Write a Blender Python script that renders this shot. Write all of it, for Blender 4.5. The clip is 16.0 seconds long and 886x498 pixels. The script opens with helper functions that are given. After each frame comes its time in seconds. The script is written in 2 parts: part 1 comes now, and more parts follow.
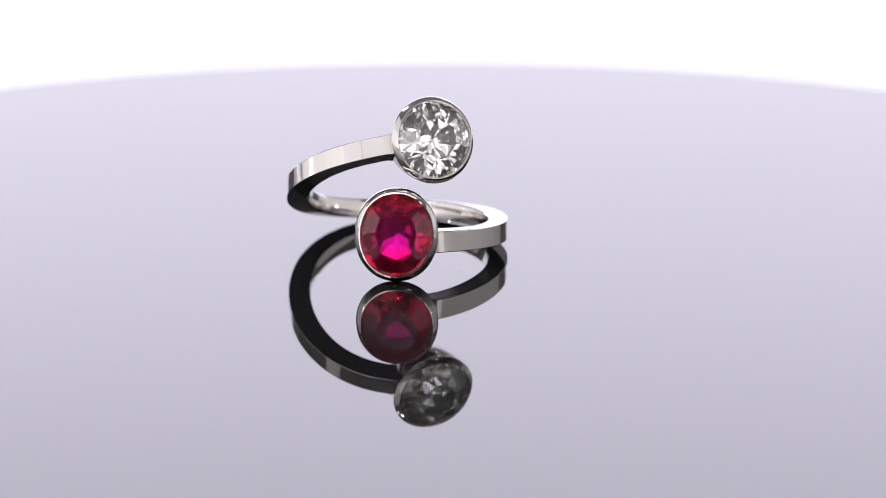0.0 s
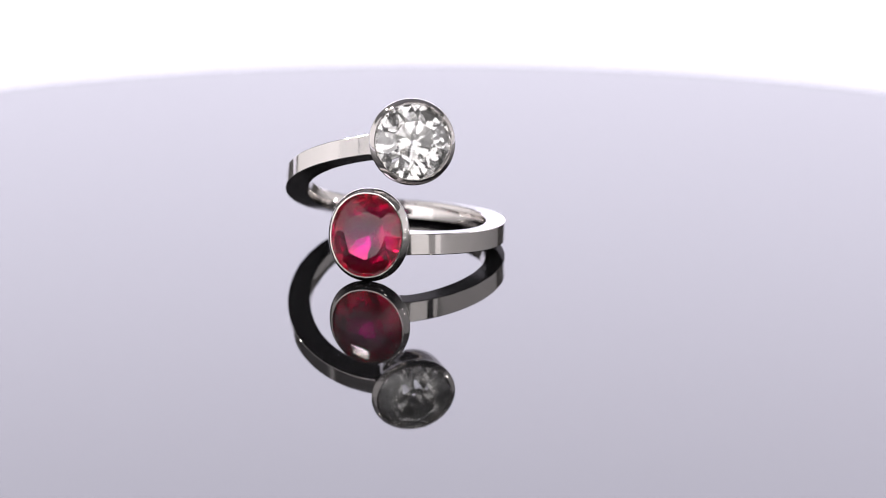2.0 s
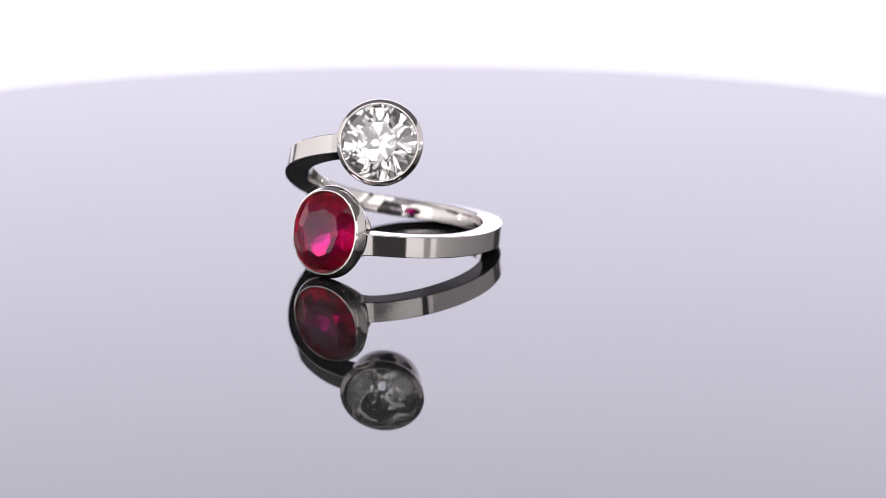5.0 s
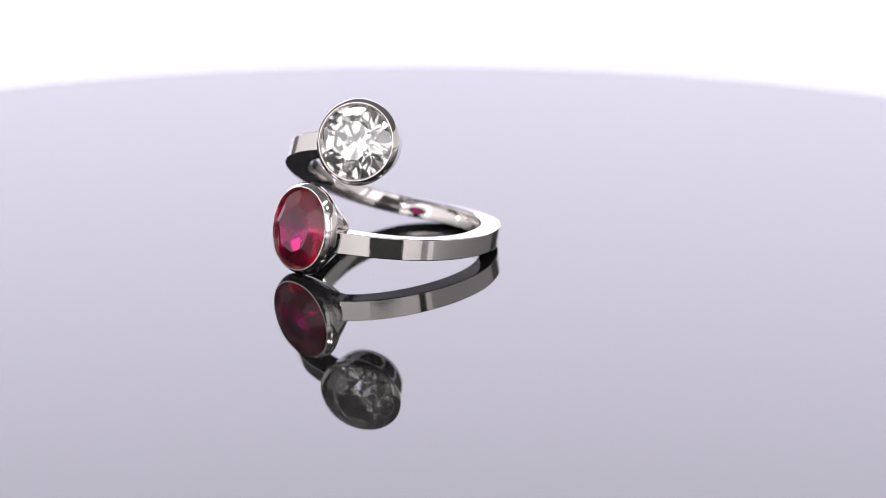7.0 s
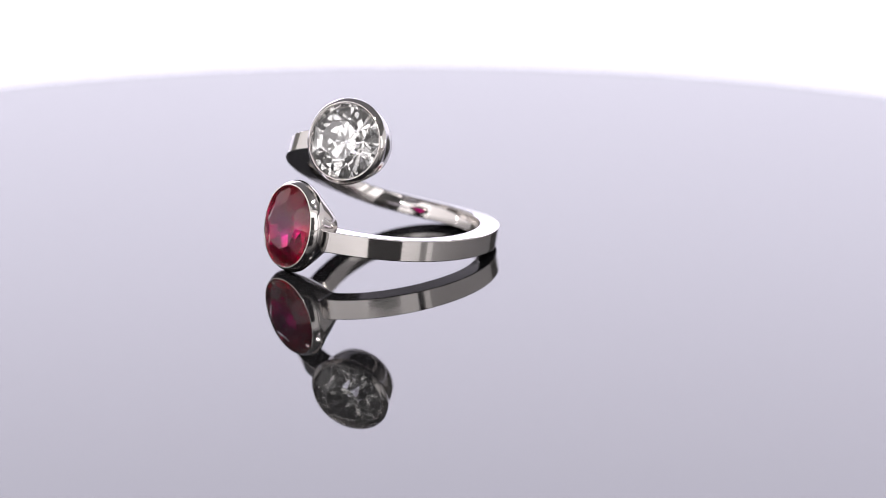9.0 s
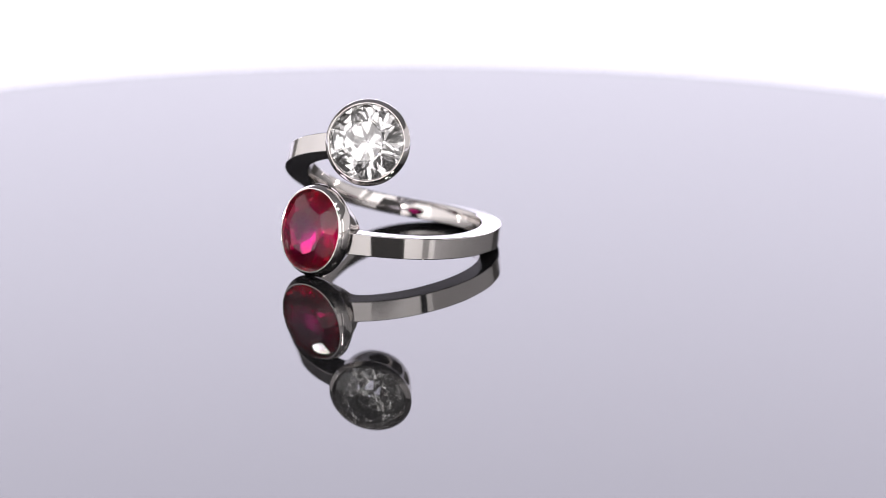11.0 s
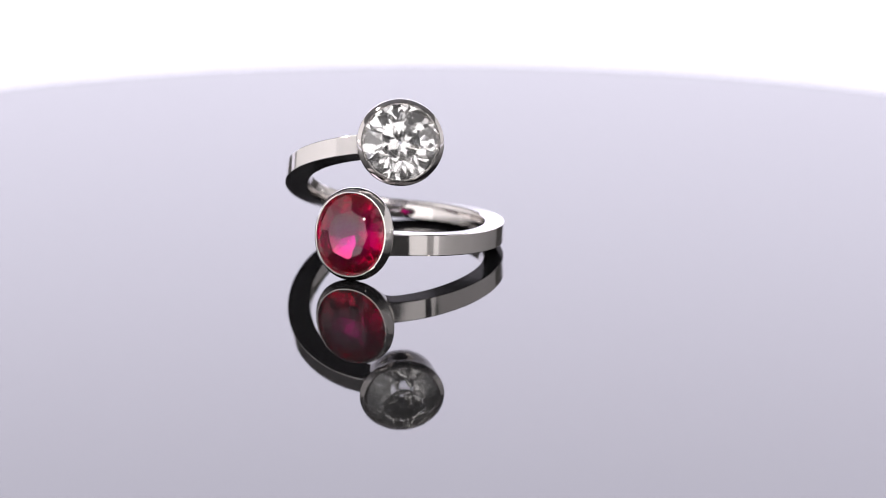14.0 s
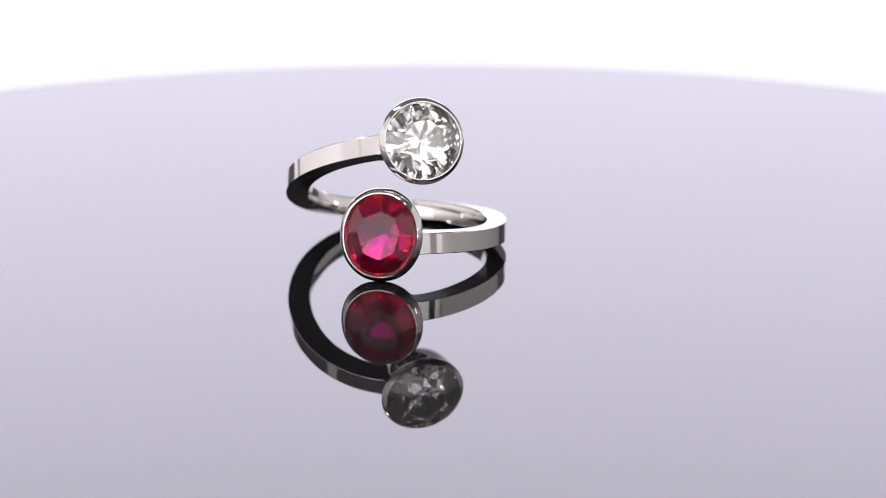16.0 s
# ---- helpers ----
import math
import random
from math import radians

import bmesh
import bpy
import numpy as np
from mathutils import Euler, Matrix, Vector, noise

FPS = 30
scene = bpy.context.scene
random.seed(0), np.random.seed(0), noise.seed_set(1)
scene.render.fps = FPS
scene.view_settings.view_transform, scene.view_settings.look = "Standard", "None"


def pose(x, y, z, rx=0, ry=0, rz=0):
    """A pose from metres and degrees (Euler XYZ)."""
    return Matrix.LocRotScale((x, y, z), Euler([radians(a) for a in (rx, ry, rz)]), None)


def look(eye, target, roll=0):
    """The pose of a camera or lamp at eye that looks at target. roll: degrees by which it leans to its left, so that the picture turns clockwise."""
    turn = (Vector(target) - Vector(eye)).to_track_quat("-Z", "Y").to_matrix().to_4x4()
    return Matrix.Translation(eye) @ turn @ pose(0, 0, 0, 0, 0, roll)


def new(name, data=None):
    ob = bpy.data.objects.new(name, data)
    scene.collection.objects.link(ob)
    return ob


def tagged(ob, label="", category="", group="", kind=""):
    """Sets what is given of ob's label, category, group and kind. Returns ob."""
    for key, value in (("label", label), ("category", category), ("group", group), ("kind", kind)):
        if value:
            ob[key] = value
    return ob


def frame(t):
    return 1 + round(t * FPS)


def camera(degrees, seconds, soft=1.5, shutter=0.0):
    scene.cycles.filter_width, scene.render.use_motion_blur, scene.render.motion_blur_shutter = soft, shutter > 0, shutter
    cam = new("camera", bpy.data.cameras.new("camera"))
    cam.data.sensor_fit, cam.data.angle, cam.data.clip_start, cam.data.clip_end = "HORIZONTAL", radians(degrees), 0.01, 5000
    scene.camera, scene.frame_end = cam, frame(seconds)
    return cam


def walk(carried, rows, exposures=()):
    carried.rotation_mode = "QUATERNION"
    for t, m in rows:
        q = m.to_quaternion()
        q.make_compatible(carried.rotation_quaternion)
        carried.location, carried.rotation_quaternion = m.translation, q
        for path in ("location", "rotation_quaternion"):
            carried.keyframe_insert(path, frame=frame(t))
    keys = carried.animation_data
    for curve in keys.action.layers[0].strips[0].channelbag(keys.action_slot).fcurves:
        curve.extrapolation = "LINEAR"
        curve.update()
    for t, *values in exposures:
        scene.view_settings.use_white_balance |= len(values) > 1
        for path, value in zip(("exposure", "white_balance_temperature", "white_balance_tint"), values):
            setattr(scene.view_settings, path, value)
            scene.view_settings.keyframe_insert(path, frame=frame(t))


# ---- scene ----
MM = 0.001

# ---- camera: fixed on a stand before the turntable ----
cam = camera(22.69, 16.0, soft=0.8)
cam.data.dof.use_dof = True
cam.data.dof.focus_distance = 0.2065
cam.data.dof.aperture_fstop = 22
EYE = pose(0.00000, -0.21103, 0.05769, 74.551, 0.056, -1.525)
walk(cam, [(0.0, EYE), (16.0, EYE)])

# ---- world: a dim room outside the light tent ----
world = bpy.data.worlds.new("world")
scene.world = world
world.use_nodes = True
world.node_tree.nodes["Background"].inputs["Color"].default_value = (0.9, 0.93, 1.0, 1)
world.node_tree.nodes["Background"].inputs["Strength"].default_value = 0.05


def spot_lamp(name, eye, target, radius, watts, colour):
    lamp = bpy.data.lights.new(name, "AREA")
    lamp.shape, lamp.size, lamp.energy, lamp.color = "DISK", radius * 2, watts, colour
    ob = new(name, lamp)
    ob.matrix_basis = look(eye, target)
    return tagged(ob, "small unseen round white LED lamp of the light tent", "lamp", "tent lamps")


# unseen LED lamps under the tent's roof, added for glints in stones and metal
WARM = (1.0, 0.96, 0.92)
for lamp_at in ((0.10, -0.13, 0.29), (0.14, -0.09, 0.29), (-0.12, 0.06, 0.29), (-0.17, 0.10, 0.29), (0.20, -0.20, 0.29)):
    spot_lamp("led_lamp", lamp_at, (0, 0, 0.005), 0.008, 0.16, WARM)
# unseen lamps behind the camera, placed clear of flashes in the stones' tables
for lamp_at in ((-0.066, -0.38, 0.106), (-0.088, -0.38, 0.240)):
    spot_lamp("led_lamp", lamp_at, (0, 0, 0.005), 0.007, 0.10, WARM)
# unseen lamps at the sides, inferred from dots inside the band
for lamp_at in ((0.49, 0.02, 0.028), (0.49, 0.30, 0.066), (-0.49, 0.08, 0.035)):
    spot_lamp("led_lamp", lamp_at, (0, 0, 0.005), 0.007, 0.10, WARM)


# ---- materials ----
def material(name):
    m = bpy.data.materials.new(name)
    m.use_nodes = True
    nt = m.node_tree
    return m, nt, nt.nodes["Principled BSDF"]


def noise_node(nt, scale, detail=3.0, stretch=None):
    co = nt.nodes.new("ShaderNodeTexCoord")
    n = nt.nodes.new("ShaderNodeTexNoise")
    n.inputs["Scale"].default_value = scale
    n.inputs["Detail"].default_value = detail
    if stretch:
        mp = nt.nodes.new("ShaderNodeMapping")
        mp.inputs["Scale"].default_value = stretch
        nt.links.new(co.outputs["Object"], mp.inputs["Vector"])
        nt.links.new(mp.outputs["Vector"], n.inputs["Vector"])
    else:
        nt.links.new(co.outputs["Object"], n.inputs["Vector"])
    return n


def ramp(nt, src, lo, hi, a, b):
    r = nt.nodes.new("ShaderNodeMapRange")
    r.inputs["From Min"].default_value, r.inputs["From Max"].default_value = lo, hi
    r.inputs["To Min"].default_value, r.inputs["To Max"].default_value = a, b
    nt.links.new(src, r.inputs["Value"])
    return r.outputs["Result"]


def mix_colour(nt, fac, a, b):
    m = nt.nodes.new("ShaderNodeMix")
    m.data_type = "RGBA"
    m.inputs["A"].default_value, m.inputs["B"].default_value = (*a, 1), (*b, 1)
    nt.links.new(fac, m.inputs["Factor"])
    return m.outputs["Result"]


def bump(nt, bsdf, src, strength, distance):
    b = nt.nodes.new("ShaderNodeBump")
    b.inputs["Strength"].default_value, b.inputs["Distance"].default_value = strength, distance
    nt.links.new(src, b.inputs["Height"])
    nt.links.new(b.outputs["Normal"], bsdf.inputs["Normal"])


def metal_material():
    m, nt, b = material("polished_white_gold")
    b.inputs["Metallic"].default_value = 1.0
    big = noise_node(nt, 300.0, 2.0)
    nt.links.new(mix_colour(nt, big.outputs["Fac"], (0.625, 0.595, 0.58), (0.695, 0.665, 0.65)), b.inputs["Base Color"])
    fine = noise_node(nt, 2600.0, 4.0, (1, 1, 2))
    nt.links.new(ramp(nt, fine.outputs["Fac"], 0.3, 0.75, 0.05, 0.10), b.inputs["Roughness"])
    bump(nt, b, fine.outputs["Fac"], 0.07, 0.00002)
    wave = nt.nodes.new("ShaderNodeBump")
    wave.inputs["Strength"].default_value, wave.inputs["Distance"].default_value = 0.15, 0.00004
    nt.links.new(big.outputs["Fac"], wave.inputs["Height"])
    nt.links.new(wave.outputs["Normal"], nt.nodes["Bump"].inputs["Normal"])
    return m


def stone_material(name, colour, ior, rough, clear=1.0):
    m, nt, b = material(name)
    b.inputs["Base Color"].default_value = (*colour, 1)
    b.inputs["Transmission Weight"].default_value = clear
    b.inputs["IOR"].default_value = ior
    b.inputs["Roughness"].default_value = rough
    return m


def ruby_material():
    """Red crystal, hazy with silky inclusions, under a sharp polish; purer red outside and more purple in the core,
    painted for the light's path.
    """
    m, nt, b = material("ruby")
    nt.nodes.remove(b)
    co = nt.nodes.new("ShaderNodeTexCoord")
    size = nt.nodes.new("ShaderNodeVectorMath")
    size.operation = "LENGTH"
    nt.links.new(co.outputs["Object"], size.inputs[0])
    n = noise_node(nt, 500.0, 3.0)
    add = nt.nodes.new("ShaderNodeMath")
    add.operation = "MULTIPLY_ADD"
    add.inputs[1].default_value = 0.0016
    nt.links.new(n.outputs["Fac"], add.inputs[0])
    nt.links.new(size.outputs["Value"], add.inputs[2])
    # red rim painted for the longer light path, purple core for the shorter
    path_tint = ramp(nt, add.outputs["Value"], 0.0020, 0.0044, 0.0, 1.0)
    clear = nt.nodes.new("ShaderNodeBsdfRefraction")
    clear.inputs["IOR"].default_value = 1.77
    clear.inputs["Roughness"].default_value = 0.17
    nt.links.new(mix_colour(nt, path_tint, (0.68, 0.05, 0.52), (0.80, 0.035, 0.14)), clear.inputs["Color"])
    gloss = nt.nodes.new("ShaderNodeBsdfGlossy")
    gloss.inputs["Roughness"].default_value = 0.01
    edge = nt.nodes.new("ShaderNodeFresnel")
    edge.inputs["IOR"].default_value = 1.77
    both = nt.nodes.new("ShaderNodeMixShader")
    nt.links.new(edge.outputs["Fac"], both.inputs["Fac"])
    nt.links.new(clear.outputs["BSDF"], both.inputs[1])
    nt.links.new(gloss.outputs["BSDF"], both.inputs[2])
    # diffuse red: silky haze, and a lift for facets drawn too black
    silk_fill = nt.nodes.new("ShaderNodeBsdfDiffuse")
    nt.links.new(mix_colour(nt, path_tint, (0.50, 0.004, 0.24), (0.72, 0.003, 0.02)), silk_fill.inputs["Color"])
    hazy = nt.nodes.new("ShaderNodeMixShader")
    hazy.inputs["Fac"].default_value = 0.09
    nt.links.new(both.outputs["Shader"], hazy.inputs[1])
    nt.links.new(silk_fill.outputs["BSDF"], hazy.inputs[2])
    nt.links.new(hazy.outputs["Shader"], nt.nodes["Material Output"].inputs["Surface"])
    return m


def acrylic_material():
    m, nt, b = material("black_acrylic")
    big = noise_node(nt, 25.0, 3.0)
    nt.links.new(mix_colour(nt, big.outputs["Fac"], (0.006, 0.006, 0.007), (0.010, 0.010, 0.011)), b.inputs["Base Color"])
    nt.links.new(ramp(nt, big.outputs["Fac"], 0.3, 0.7, 0.012, 0.03), b.inputs["Roughness"])
    b.inputs["IOR"].default_value = 1.50
    return m


def glow_material(name, colour, strength, grey, rise=0.0):
    m, nt, b = material(name)
    n = noise_node(nt, 6.0, 2.0)
    nt.links.new(mix_colour(nt, n.outputs["Fac"], (grey - 0.02, grey - 0.02, grey), (grey + 0.02, grey + 0.02, grey + 0.04)), b.inputs["Base Color"])
    b.inputs["Roughness"].default_value = 0.7
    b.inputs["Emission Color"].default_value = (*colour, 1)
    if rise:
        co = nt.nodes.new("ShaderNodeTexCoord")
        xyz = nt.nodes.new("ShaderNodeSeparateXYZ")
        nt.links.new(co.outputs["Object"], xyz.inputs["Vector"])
        # light put in by height: dim at the floor, rising up the wall
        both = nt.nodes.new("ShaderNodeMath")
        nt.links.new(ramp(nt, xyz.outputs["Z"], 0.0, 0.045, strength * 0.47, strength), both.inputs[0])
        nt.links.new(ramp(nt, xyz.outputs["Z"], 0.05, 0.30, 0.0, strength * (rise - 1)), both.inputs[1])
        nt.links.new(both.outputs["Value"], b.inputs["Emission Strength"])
    else:
        b.inputs["Emission Strength"].default_value = strength
    return m


def matte_material(name, a, b_, rough=0.8, scale=30.0):
    m, nt, b = material(name)
    n = noise_node(nt, scale, 4.0)
    nt.links.new(mix_colour(nt, n.outputs["Fac"], a, b_), b.inputs["Base Color"])
    b.inputs["Roughness"].default_value = rough
    bump(nt, b, n.outputs["Fac"], 0.1, 0.0005)
    return m


METAL = metal_material()
# the 0.05 short of full clearness is white diffuse, lifting the diamond's dark facets
DIAMOND = stone_material("diamond", (0.99, 0.985, 0.975), 2.417, 0.0, 0.95)
RUBY = ruby_material()
ACRYLIC = acrylic_material()
# the sweep's bright white is its own glow, graded by height
SWEEP = glow_material("glowing_white_sweep", (0.875, 0.84, 1.0), 1.90, 0.35, 2.05)
ROOF = matte_material("grey_tent_roof", (0.15, 0.15, 0.15), (0.19, 0.19, 0.19), 0.8, 20.0)
ROOF_GLOW = glow_material("roof_glow_panel", (1.0, 0.965, 0.955), 0.45, 0.6)
# unseen side panels; glow strengths set by how bright the band's sides reflect
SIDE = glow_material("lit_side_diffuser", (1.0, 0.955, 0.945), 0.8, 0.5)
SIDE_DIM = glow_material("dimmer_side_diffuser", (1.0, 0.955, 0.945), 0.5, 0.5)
# unseen front panels; glow set by reflections, then raised to whiten the diamond
FLAP = glow_material("front_fill_diffuser", (1.0, 0.96, 0.95), 1.45, 0.6)
FABRIC = matte_material("grey_tent_fabric", (0.30, 0.29, 0.28), (0.36, 0.35, 0.34), 0.9, 60.0)
DARK = matte_material("dark_room_wall", (0.09, 0.09, 0.09), (0.13, 0.13, 0.13), 0.8, 4.0)
LINT = matte_material("grey_lint", (0.35, 0.35, 0.37), (0.6, 0.6, 0.62), 0.9, 900.0)


# ---- mesh helpers ----
def finish(bm, name, mat, parent=None, label="", smooth=None):
    bmesh.ops.recalc_face_normals(bm, faces=bm.faces)
    me = bpy.data.meshes.new(name)
    bm.to_mesh(me)
    bm.free()
    me.materials.append(mat)
    if smooth is not None:
        me.polygons.foreach_set("use_smooth", [True] * len(me.polygons))
        me.set_sharp_from_angle(angle=radians(smooth))
    ob = new(name, me)
    if parent:
        ob.parent = parent
    return tagged(ob, label) if label else ob


def part(name, bm, mat, parent, label="", smooth=None):
    return finish(bm, name, mat, parent, label, smooth)


def box(bm, x0, x1, y0, y1, z0, z1):
    v = bmesh.ops.create_cube(bm, size=1)["verts"]
    for k in v:
        k.co = Vector(((x0 + x1) / 2 + k.co.x * (x1 - x0), (y0 + y1) / 2 + k.co.y * (y1 - y0), (z0 + z1) / 2 + k.co.z * (z1 - z0)))


def oval(s, full):
    """How far a fuller-cornered oval reaches beyond the ellipse at the angle s; full = 2 is the ellipse itself."""
    return (abs(math.cos(s)) ** full + abs(math.sin(s)) ** full) ** (-1 / full)


def lathe(profile, a, b, steps=160, full=2.0, worn=0.0):
    """A closed profile of (offset from a, offset from b, height) carried round an oval with the half axes a and b; worn: how uneven the burnished lip is."""
    bm = bmesh.new()
    rows = []
    lip = max(z for _, _, z in profile)
    for i in range(steps):
        s = 2 * math.pi * i / steps
        f = oval(s, full)
        row = []
        for p, q, z in profile:
            e = worn * noise.noise(Vector((9 * math.cos(s), 9 * math.sin(s), 400 * p))) if lip - z < 0.0002 else 0.0
            row.append(bm.verts.new(((a + p + e) * f * math.cos(s), (b + q + e) * f * math.sin(s), z + 0.4 * e)))
        rows.append(row)
    n = len(profile)
    for i in range(steps):
        p, q = rows[i], rows[(i + 1) % steps]
        for k in range(n):
            bm.faces.new((p[k], p[(k + 1) % n], q[(k + 1) % n], q[k]))
    return bm


# ---- the light tent: unseen but for the backdrop, laid out from reflections ----
def sweep():
    bm = bmesh.new()
    prof = [(-0.10, -0.006), (0.34, -0.006)]
    for i in range(1, 13):
        a = math.pi / 2 * i / 12
        prof.append((0.34 + 0.16 * math.sin(a), -0.006 + 0.16 * (1 - math.cos(a))))
    prof.append((0.50, 0.30))
    top = [[bm.verts.new((x, y, z)) for y, z in prof] for x in (-0.23, 0.23)]
    low = [[bm.verts.new((x, y + (0.004 if z > 0.1 else 0), z - 0.004)) for y, z in prof] for x in (-0.23, 0.23)]
    for k in range(len(prof) - 1):
        bm.faces.new((top[0][k], top[1][k], top[1][k + 1], top[0][k + 1]))
        bm.faces.new((low[0][k], low[0][k + 1], low[1][k + 1], low[1][k]))
        for e in (0, 1):
            bm.faces.new((top[e][k], top[e][k + 1], low[e][k + 1], low[e][k]))
    for k in (0, len(prof) - 1):
        bm.faces.new((top[0][k], top[1][k], low[1][k], low[0][k]))
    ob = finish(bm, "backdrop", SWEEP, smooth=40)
    return tagged(ob, "white curved sweep behind the turntable, drawn with its own glow", "backdrop", kind="structure")


def panel(name, mat, ext, label, category):
    bm = bmesh.new()
    box(bm, *ext)
    return tagged(finish(bm, name, mat), label, category, kind="structure")


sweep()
panel("floor", FABRIC, (-0.5, 0.5, -0.7, -0.104, -0.010, -0.006), "matte grey cloth in front of the turntable", "floor")
# unseen grey surrounds, added so the band's ends reflect less white
for name, x0, x1 in (("floor_left", -0.5, -0.234), ("floor_right", 0.234, 0.5)):
    panel(name, FABRIC, (x0, x1, -0.1, 0.5, -0.010, -0.006), "unseen matte grey cloth beside the white sweep", "floor")
for name, x0, x1 in (("wall_back_left", -0.5, -0.234), ("wall_back_right", 0.234, 0.5)):
    panel(name, FABRIC, (x0, x1, 0.496, 0.5, -0.006, 0.30), "unseen grey fabric back of the light tent", "wall")
# unseen roof, kept dark for contrast in the metal's reflections
panel("ceiling", ROOF, (-0.5, 0.5, -0.38, 0.5, 0.302, 0.306), "unseen grey fabric roof of the light tent", "ceiling")
# unseen glow panels, added where the band reflects a bright roof
for name, ext in (("roof_glow_front", (-0.24, 0.36, -0.395, -0.285, 0.288, 0.296)), ("roof_glow_left", (-0.49, -0.25, -0.395, 0.05, 0.288, 0.296))):
    panel(name, ROOF_GLOW, ext, "unseen white glowing panel added under the tent roof", "light")
panel("wall_left", SIDE, (-0.506, -0.502, -0.7, 0.5, -0.01, 0.30), "unseen glowing white diffuser side of the light tent", "wall")
panel("wall_right", SIDE_DIM, (0.502, 0.506, -0.7, 0.5, -0.01, 0.30), "unseen glowing white diffuser side of the light tent", "wall")
# openings between the front panels give the dark stripes reflected in the band
panel("wall_front_left", FLAP, (-0.5, -0.075, -0.406, -0.402, -0.004, 0.30), "unseen glowing white diffuser at the front of the light tent", "wall")
panel("wall_front_middle", FLAP, (0.16, 0.325, -0.406, -0.402, -0.004, 0.30), "unseen glowing white diffuser at the front of the light tent", "wall")
panel("wall_front_top", FLAP, (-0.073, 0.158, -0.406, -0.402, 0.20, 0.30), "unseen glowing white diffuser over the camera opening", "wall")
panel("wall_front_right", FLAP, (0.415, 0.5, -0.406, -0.402, -0.004, 0.30), "unseen glowing white diffuser at the front of the light tent", "wall")
panel("wall_room", DARK, (-0.5, 0.5, -0.71, -0.704, -0.01, 0.30), "dark room wall behind the camera", "wall")


# ---- the turntable ----
LINT_AT = [(-14.13, -24.21, -13.62, -24.23), (27.76, -29.48, 28.23, -29.33), (6.59, -9.85, 7.3, -11.03)]


def fibre(a, b):
    """A short bent fibre lying between two points, in millimetres."""
    bm = bmesh.new()
    r, n = 0.006, 6
    side = (b - a).cross(Vector((0, 0, 1))).normalized()
    rows = []
    for i in range(n + 1):
        k = i / n
        mid = a.lerp(b, k) + side * 0.15 * (b - a).length * math.sin(math.pi * k) * math.cos(4 * k + a.x) + Vector((0, 0, r))
        w = r * (0.4 + 0.6 * math.sin(math.pi * (0.1 + 0.8 * k)))
        rows.append([bm.verts.new((mid + side * w * math.cos(t) + Vector((0, 0, w * math.sin(t)))) * MM) for t in (0.0, 1.57, 3.14, 4.71)])
    for p, q in zip(rows, rows[1:]):
        for j in range(4):
            bm.faces.new((p[j], p[(j + 1) % 4], q[(j + 1) % 4], q[j]))
    bm.faces.new(rows[0])
    bm.faces.new(rows[-1])
    return bm


def turntable():
    ob = new("turntable")
    tagged(ob, "round glossy black acrylic turntable top reflecting the white tent", "turntable")
    R, t, c = 101.0 * MM, 0.005, 0.0006
    bm = bmesh.new()
    prof = [(R - c, 0), (R - 0.3 * c, -0.3 * c), (R, -c), (R, -t + c), (R - c, -t)]
    rows = [[bm.verts.new((r * math.cos(2 * math.pi * i / 256), r * math.sin(2 * math.pi * i / 256), z)) for i in range(256)] for r, z in prof]
    for p, q in zip(rows, rows[1:]):
        for i in range(256):
            bm.faces.new((p[i], p[(i + 1) % 256], q[(i + 1) % 256], q[i]))
    bm.faces.new(rows[0])
    bm.faces.new(rows[-1])
    top = part("disc", bm, ACRYLIC, ob)
    top.location = (4.1 * MM, -3.6 * MM, 0)
    for x0, y0, x1, y1 in LINT_AT:
        part("lint", fibre(Vector((x0, y0, 0.0)), Vector((x1, y1, 0.0))), LINT, ob, "thin grey lint fibre")
    return ob


# ---- the ring ----
TX, TY = radians(-14.112), radians(-6.629)
RING_TURN = Matrix.Rotation(TX, 3, "X") @ Matrix.Rotation(TY, 3, "Y")
RING_AT = Vector((0.866, -1.286, 0))
THICK = 1.984


def band_point(s, out, up):
    """A point of the band at the angle s round the ring; out and up run from -1 to 1 across its section."""
    q, a = (s - 190) / 180, radians(s)
    h = 3.830 + 9.058 * q / 2 + -1.768 * (q ** 3 - q) + 1.118 * q * q + 0.099 * math.cos(2 * math.pi * q) + -0.372 * math.sin(2 * math.pi * q)
    r = 10.597 + -0.765 * q + 0.397 * q * q + 0.571 * (q ** 3 - q) + 0.187 * math.cos(2 * a) + -0.116 * math.sin(2 * a)
    thick = THICK * (1 + 0.17 * min(1, max(0, (q - 0.25) / 0.4)))
    r -= thick / 2
    flare = 1 + 0.14 * math.exp(-max(0, s - 15) / 2.0) + 0.10 * math.exp(-max(0, 363.5 - s) / 0.8)
    o, u = out * thick / 2, flare * up * (1.916 + -0.056 * q + 0.067 * q * q) / 2
    t = radians(0.905 + 12.977 * q)
    r, h = r + o * math.cos(t) - u * math.sin(t), h + u * math.cos(t) + o * math.sin(t)
    return (RING_TURN @ Vector((r * math.sin(a), -r * math.cos(a), h)) + RING_AT) * MM


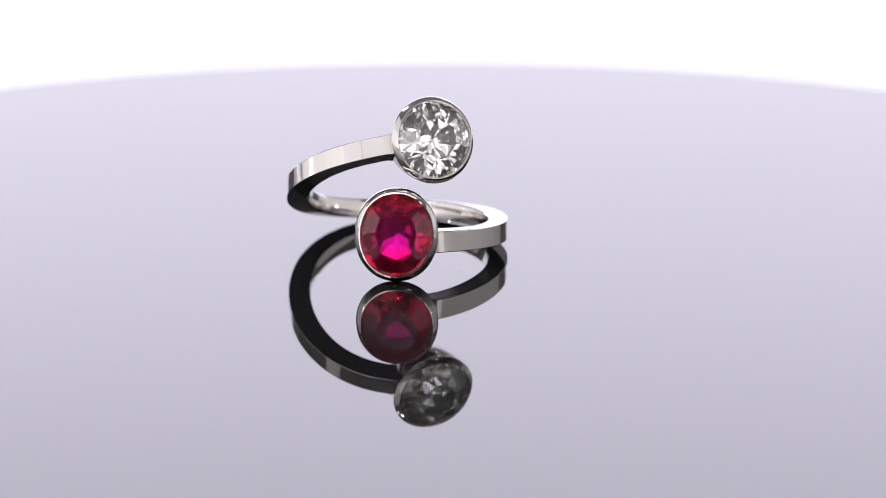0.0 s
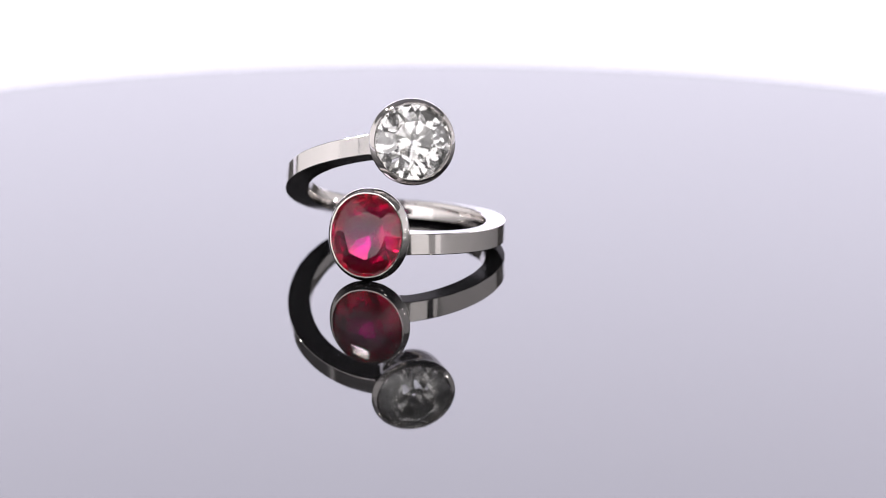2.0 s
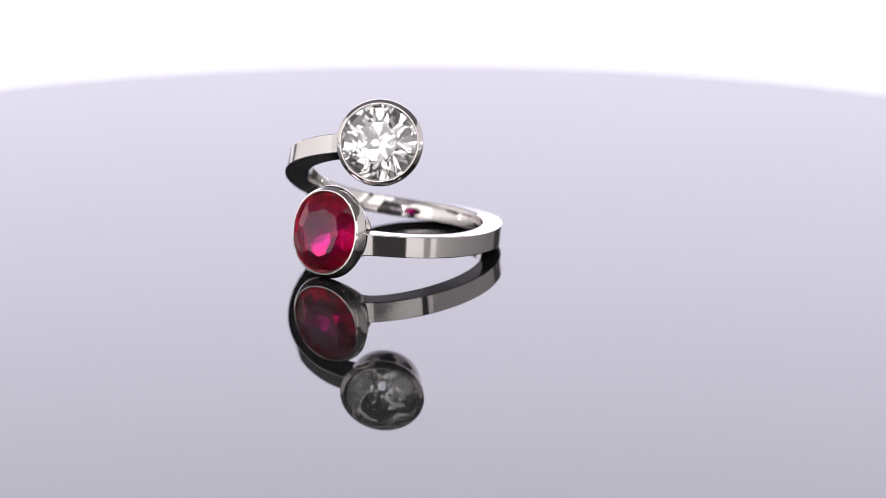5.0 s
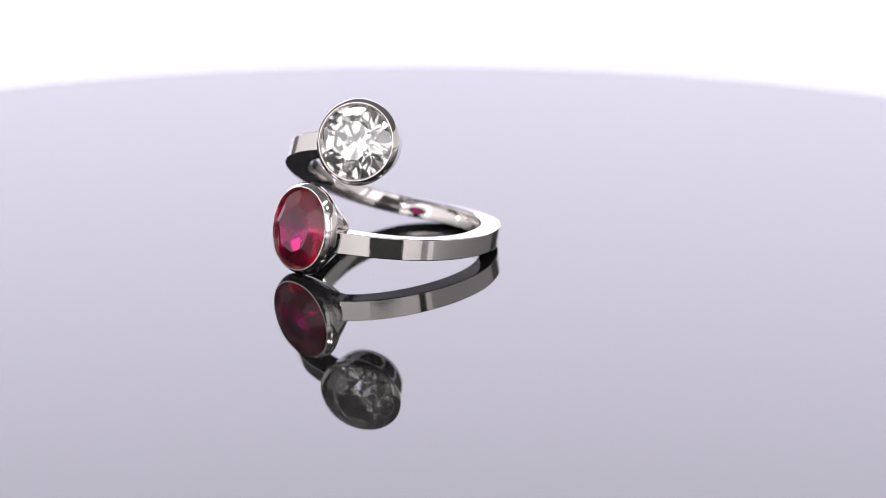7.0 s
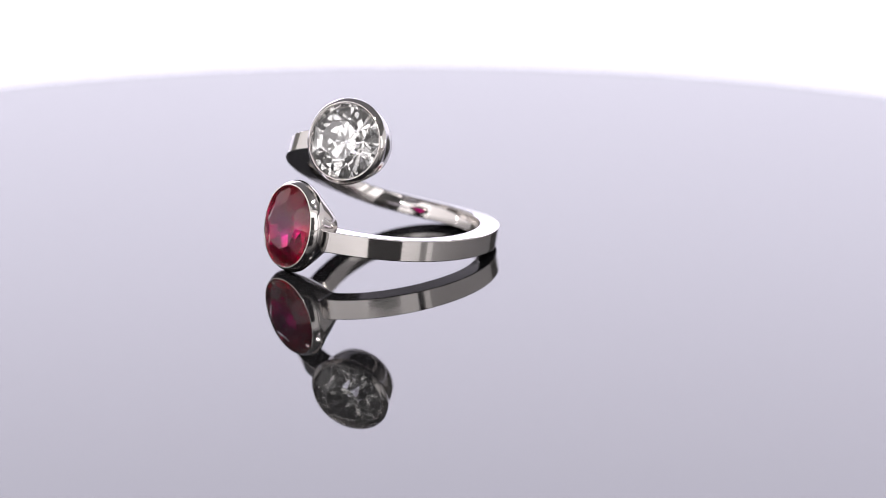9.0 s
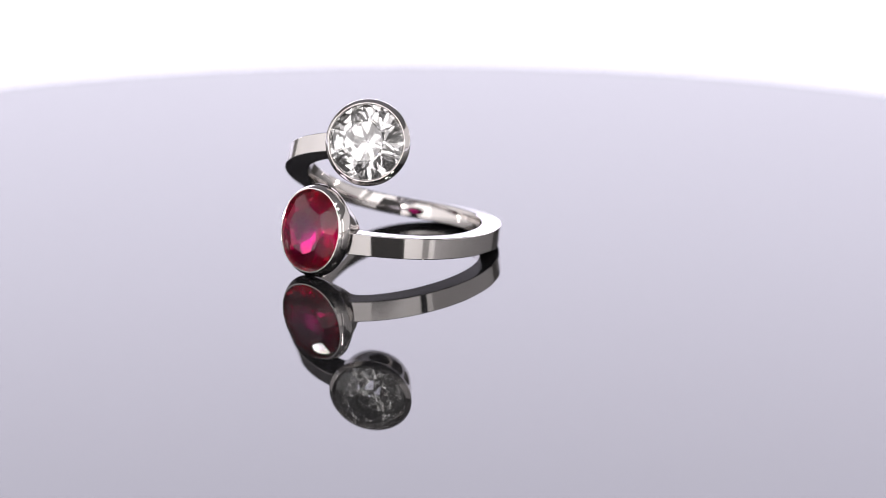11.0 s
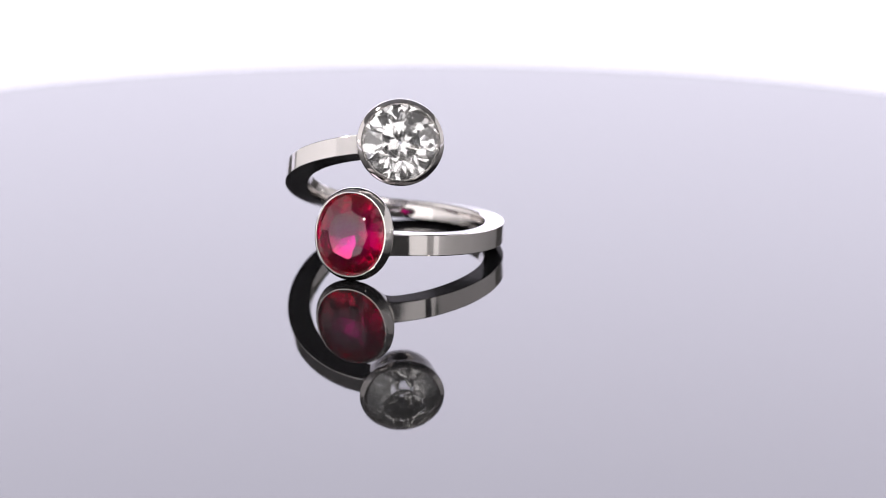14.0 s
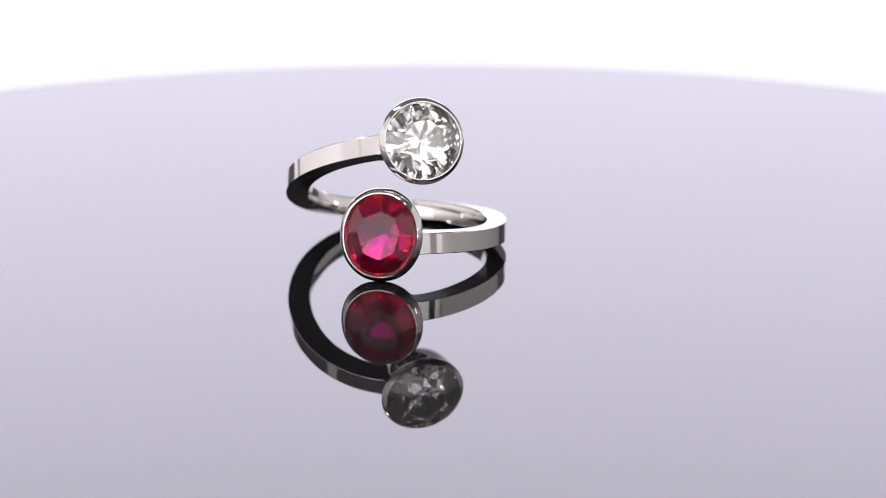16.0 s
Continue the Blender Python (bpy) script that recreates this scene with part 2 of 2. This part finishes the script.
def band_mesh(s0, s1):
    k = 0.92
    d = k + 0.7 * (1 - k)
    inner = [(-0.86, 1), (-0.95, 0.9), (-1.0, 0.6), (-1.03, 0.25), (-1.04, 0), (-1.03, -0.25), (-1.0, -0.6), (-0.95, -0.9), (-0.86, -1)]
    prof = [(1, -k), (1, k), (d, d), (k, 1)] + inner + [(k, -1), (d, -d)]
    bm = bmesh.new()
    n = 220
    rows = [[bm.verts.new(band_point(s0 + (s1 - s0) * i / n, o, u)) for o, u in prof] for i in range(n + 1)]
    k = len(prof)
    for i in range(n):
        for j in range(k):
            bm.faces.new((rows[i][j], rows[i][(j + 1) % k], rows[i + 1][(j + 1) % k], rows[i + 1][j]))
    bm.faces.new(rows[0])
    bm.faces.new(rows[-1])
    return bm


def cut(bm, co, no):
    r = bmesh.ops.bisect_plane(bm, geom=bm.verts[:] + bm.edges[:] + bm.faces[:], dist=1e-6, plane_co=co, plane_no=no, clear_outer=True)
    edges = [e for e in r["geom_cut"] if isinstance(e, bmesh.types.BMEdge)]
    if len(edges) > 2:
        bmesh.ops.edgeloop_fill(bm, edges=edges)


def gem(table, crown, star, upper, pavilion, lower, culet, girdle, turn=0.0, wobble=0.0, seed=1, breaks=()):
    """A brilliant of radius 1 by cutting planes; the girdle's top lies at z = 0, angles in degrees; wobble: how uneven the cutter's angles are."""
    bm = bmesh.new()
    rnd = random.Random(seed)
    bmesh.ops.create_cone(bm, cap_ends=True, segments=64, radius1=1, radius2=1, depth=4)
    H = (1 - table) * math.tan(radians(crown))

    def facets(count, offset, angle, radius, z, sign):
        for i in range(count):
            a = 2 * math.pi * (i + offset) / count + turn + radians(rnd.uniform(-1.5, 1.5) * wobble)
            t = radians(angle + rnd.uniform(-0.6, 0.6) * wobble)
            no = Vector((math.sin(t) * math.cos(a), math.sin(t) * math.sin(a), sign * math.cos(t)))
            cut(bm, Vector((radius * math.cos(a), radius * math.sin(a), z)), no)

    cut(bm, Vector((0, 0, H)), Vector((0, 0, 1)))
    facets(8, 0, crown, 1.0, 0.0, 1)
    facets(16, 0.5, upper, 1.0, 0.0, 1)
    facets(8, 0.5, star, table / math.cos(math.pi / 8) * 0.985, H, 1)
    facets(8, 0, pavilion, 1.0, -girdle, -1)
    facets(16, 0.5, lower, 1.0, -girdle, -1)
    for near, flatter in breaks:
        z = -girdle - (1 - near * math.cos(math.pi / 8)) * math.tan(radians(pavilion)) + 0.012
        facets(8, 0.5, pavilion - flatter, near, z, -1)
    depth = math.tan(radians(pavilion)) * (1 - culet)
    cut(bm, Vector((0, 0, -girdle - depth)), Vector((0, 0, -1)))
    return bm


def setting_pose(az, rho, z, naz, nel, roll=0.0):
    """The pose of a setting: x across, y up along its face, z out of the face, at the middle of its rim."""
    a, n, e = radians(az), radians(naz), radians(nel)
    out = Vector((math.sin(n) * math.cos(e), -math.cos(n) * math.cos(e), math.sin(e)))
    u = Vector((math.cos(n), math.sin(n), 0))
    v = out.cross(u)
    m = Matrix((u, v, out)).transposed().to_4x4()
    m.translation = Vector((rho * math.sin(a), -rho * math.cos(a), z)) * MM
    return m @ pose(0, 0, 0, 0, 0, roll)


def ring():
    ob = new("ring")
    tagged(ob, "polished white metal bypass ring with round diamond and oval ruby", "ring")
    part("band", band_mesh(13, 367), METAL, ob, "polished square-edged white metal band", 18)

    # the round setting with the diamond
    at = setting_pose(25.612, 10.285, 12.514, 20.979, 16.412) @ pose(0, 0, 0.25 * MM)
    r = 4.079
    prof = [(-0.58, -0.60), (-0.56, -0.20), (-0.53, -0.08), (-0.50, 0.03), (-0.45, 0.09), (-0.39, 0.09), (-0.34, 0.04), (-0.19, -0.13), (-0.06, -0.30), (-0.02, -0.38)]
    prof += [(0, -0.46), (-0.04, -0.56), (-0.10, -0.75), (-0.20, -1.4), (-0.44, -2.4), (-0.66, -3.22), (-0.70, -3.26), (-1.4, -3.26), (-1.46, -3.1),
             (-1.2, -2.2), (-0.8, -1.0)]
    bm = lathe([(o * MM, o * MM, z * MM) for o, z in prof], r * MM, r * MM, worn=0.015 * MM)
    bezel = part("bezel", bm, METAL, ob, "round polished bezel", 35)
    bezel.matrix_basis = at
    bm = gem(0.50, 34, 21, 40, 40.6, 42.0, 0.06, 0.02, 0.1, 2.2, 7, ((0.36, 2.2), (0.56, 1.5), (0.76, 1.5)))
    bm.transform(Matrix.Diagonal(((r - 0.51) * MM, (r - 0.51) * MM, (r - 0.51) * MM, 1)))
    stone = part("diamond", bm, DIAMOND, ob, "round old-cut colourless diamond")
    stone.matrix_basis = at @ pose(0, 0, -0.18 * MM, -2.2)

    # the oval setting with the ruby
    at = setting_pose(3.647, 13.586, 4.457, -2.703, 11.759, -0.718)
    a, b = 3.392, 3.876
    prof = [(-0.08, -0.08, -0.5), (-0.07, -0.07, -0.06), (-0.01, -0.01, 0.03), (0.09, 0.09, 0.01), (0.17, 0.17, -0.10), (0.36, 0.36, -0.42), (0.47, 0.47, -0.75),
            (0.50, 0.49, -1.0), (0.36, 0.25, -1.4), (0.15, -0.35, -2.2), (-0.25, -1.5, -3.5), (-0.35, -1.65, -3.65), (-0.9, -2.1, -3.65), (-1.0, -2.0, -3.4),
            (-0.5, -0.9, -2.0), (-0.25, -0.3, -1.0)]
    bm = lathe([(o * MM, q * MM, z * MM) for o, q, z in prof], a * MM, b * MM, full=2.1, worn=0.03 * MM)
    bezel = part("bezel", bm, METAL, ob, "oval polished tapering bezel", 35)
    bezel.matrix_basis = at
    bm = gem(0.55, 32, 19, 38, 38.5, 43, 0.10, 0.04, math.pi / 8, 2.2, 3, ((0.78, 3.0), (0.5, 8.0), (0.28, 13.0)))
    for v in bm.verts:
        f = oval(math.atan2(v.co.y, v.co.x), 2.1)
        v.co.x, v.co.y = v.co.x * f, v.co.y * f
    bm.transform(Matrix.Diagonal(((a - 0.05) * MM, (b - 0.05) * MM, 3.3 * MM, 1)))
    stone = part("ruby", bm, RUBY, ob, "oval faceted deep red ruby")
    stone.matrix_basis = at @ pose(0, 0, -0.25 * MM)
    return ob


TABLE = turntable()
RING = ring()


# ---- what moves ----
def motions():
    speed = 5.817
    turns = [(0.0, 0.0), (2.0, 2.0), (4.0, 4.0), (6.0, 6.0), (8.0, 8.0), (8.25, 8.23), (8.4, 8.33), (8.55, 8.36), (8.7, 8.33), (8.85, 8.23), (9.1, 8.0),
             (11.1, 6.0), (13.1, 4.0), (15.1, 2.0), (16.0, 1.1)]
    for thing in (TABLE, RING):
        walk(thing, [(t, pose(0, 0, 0, 0, 0, -speed * k)) for t, k in turns])


motions()
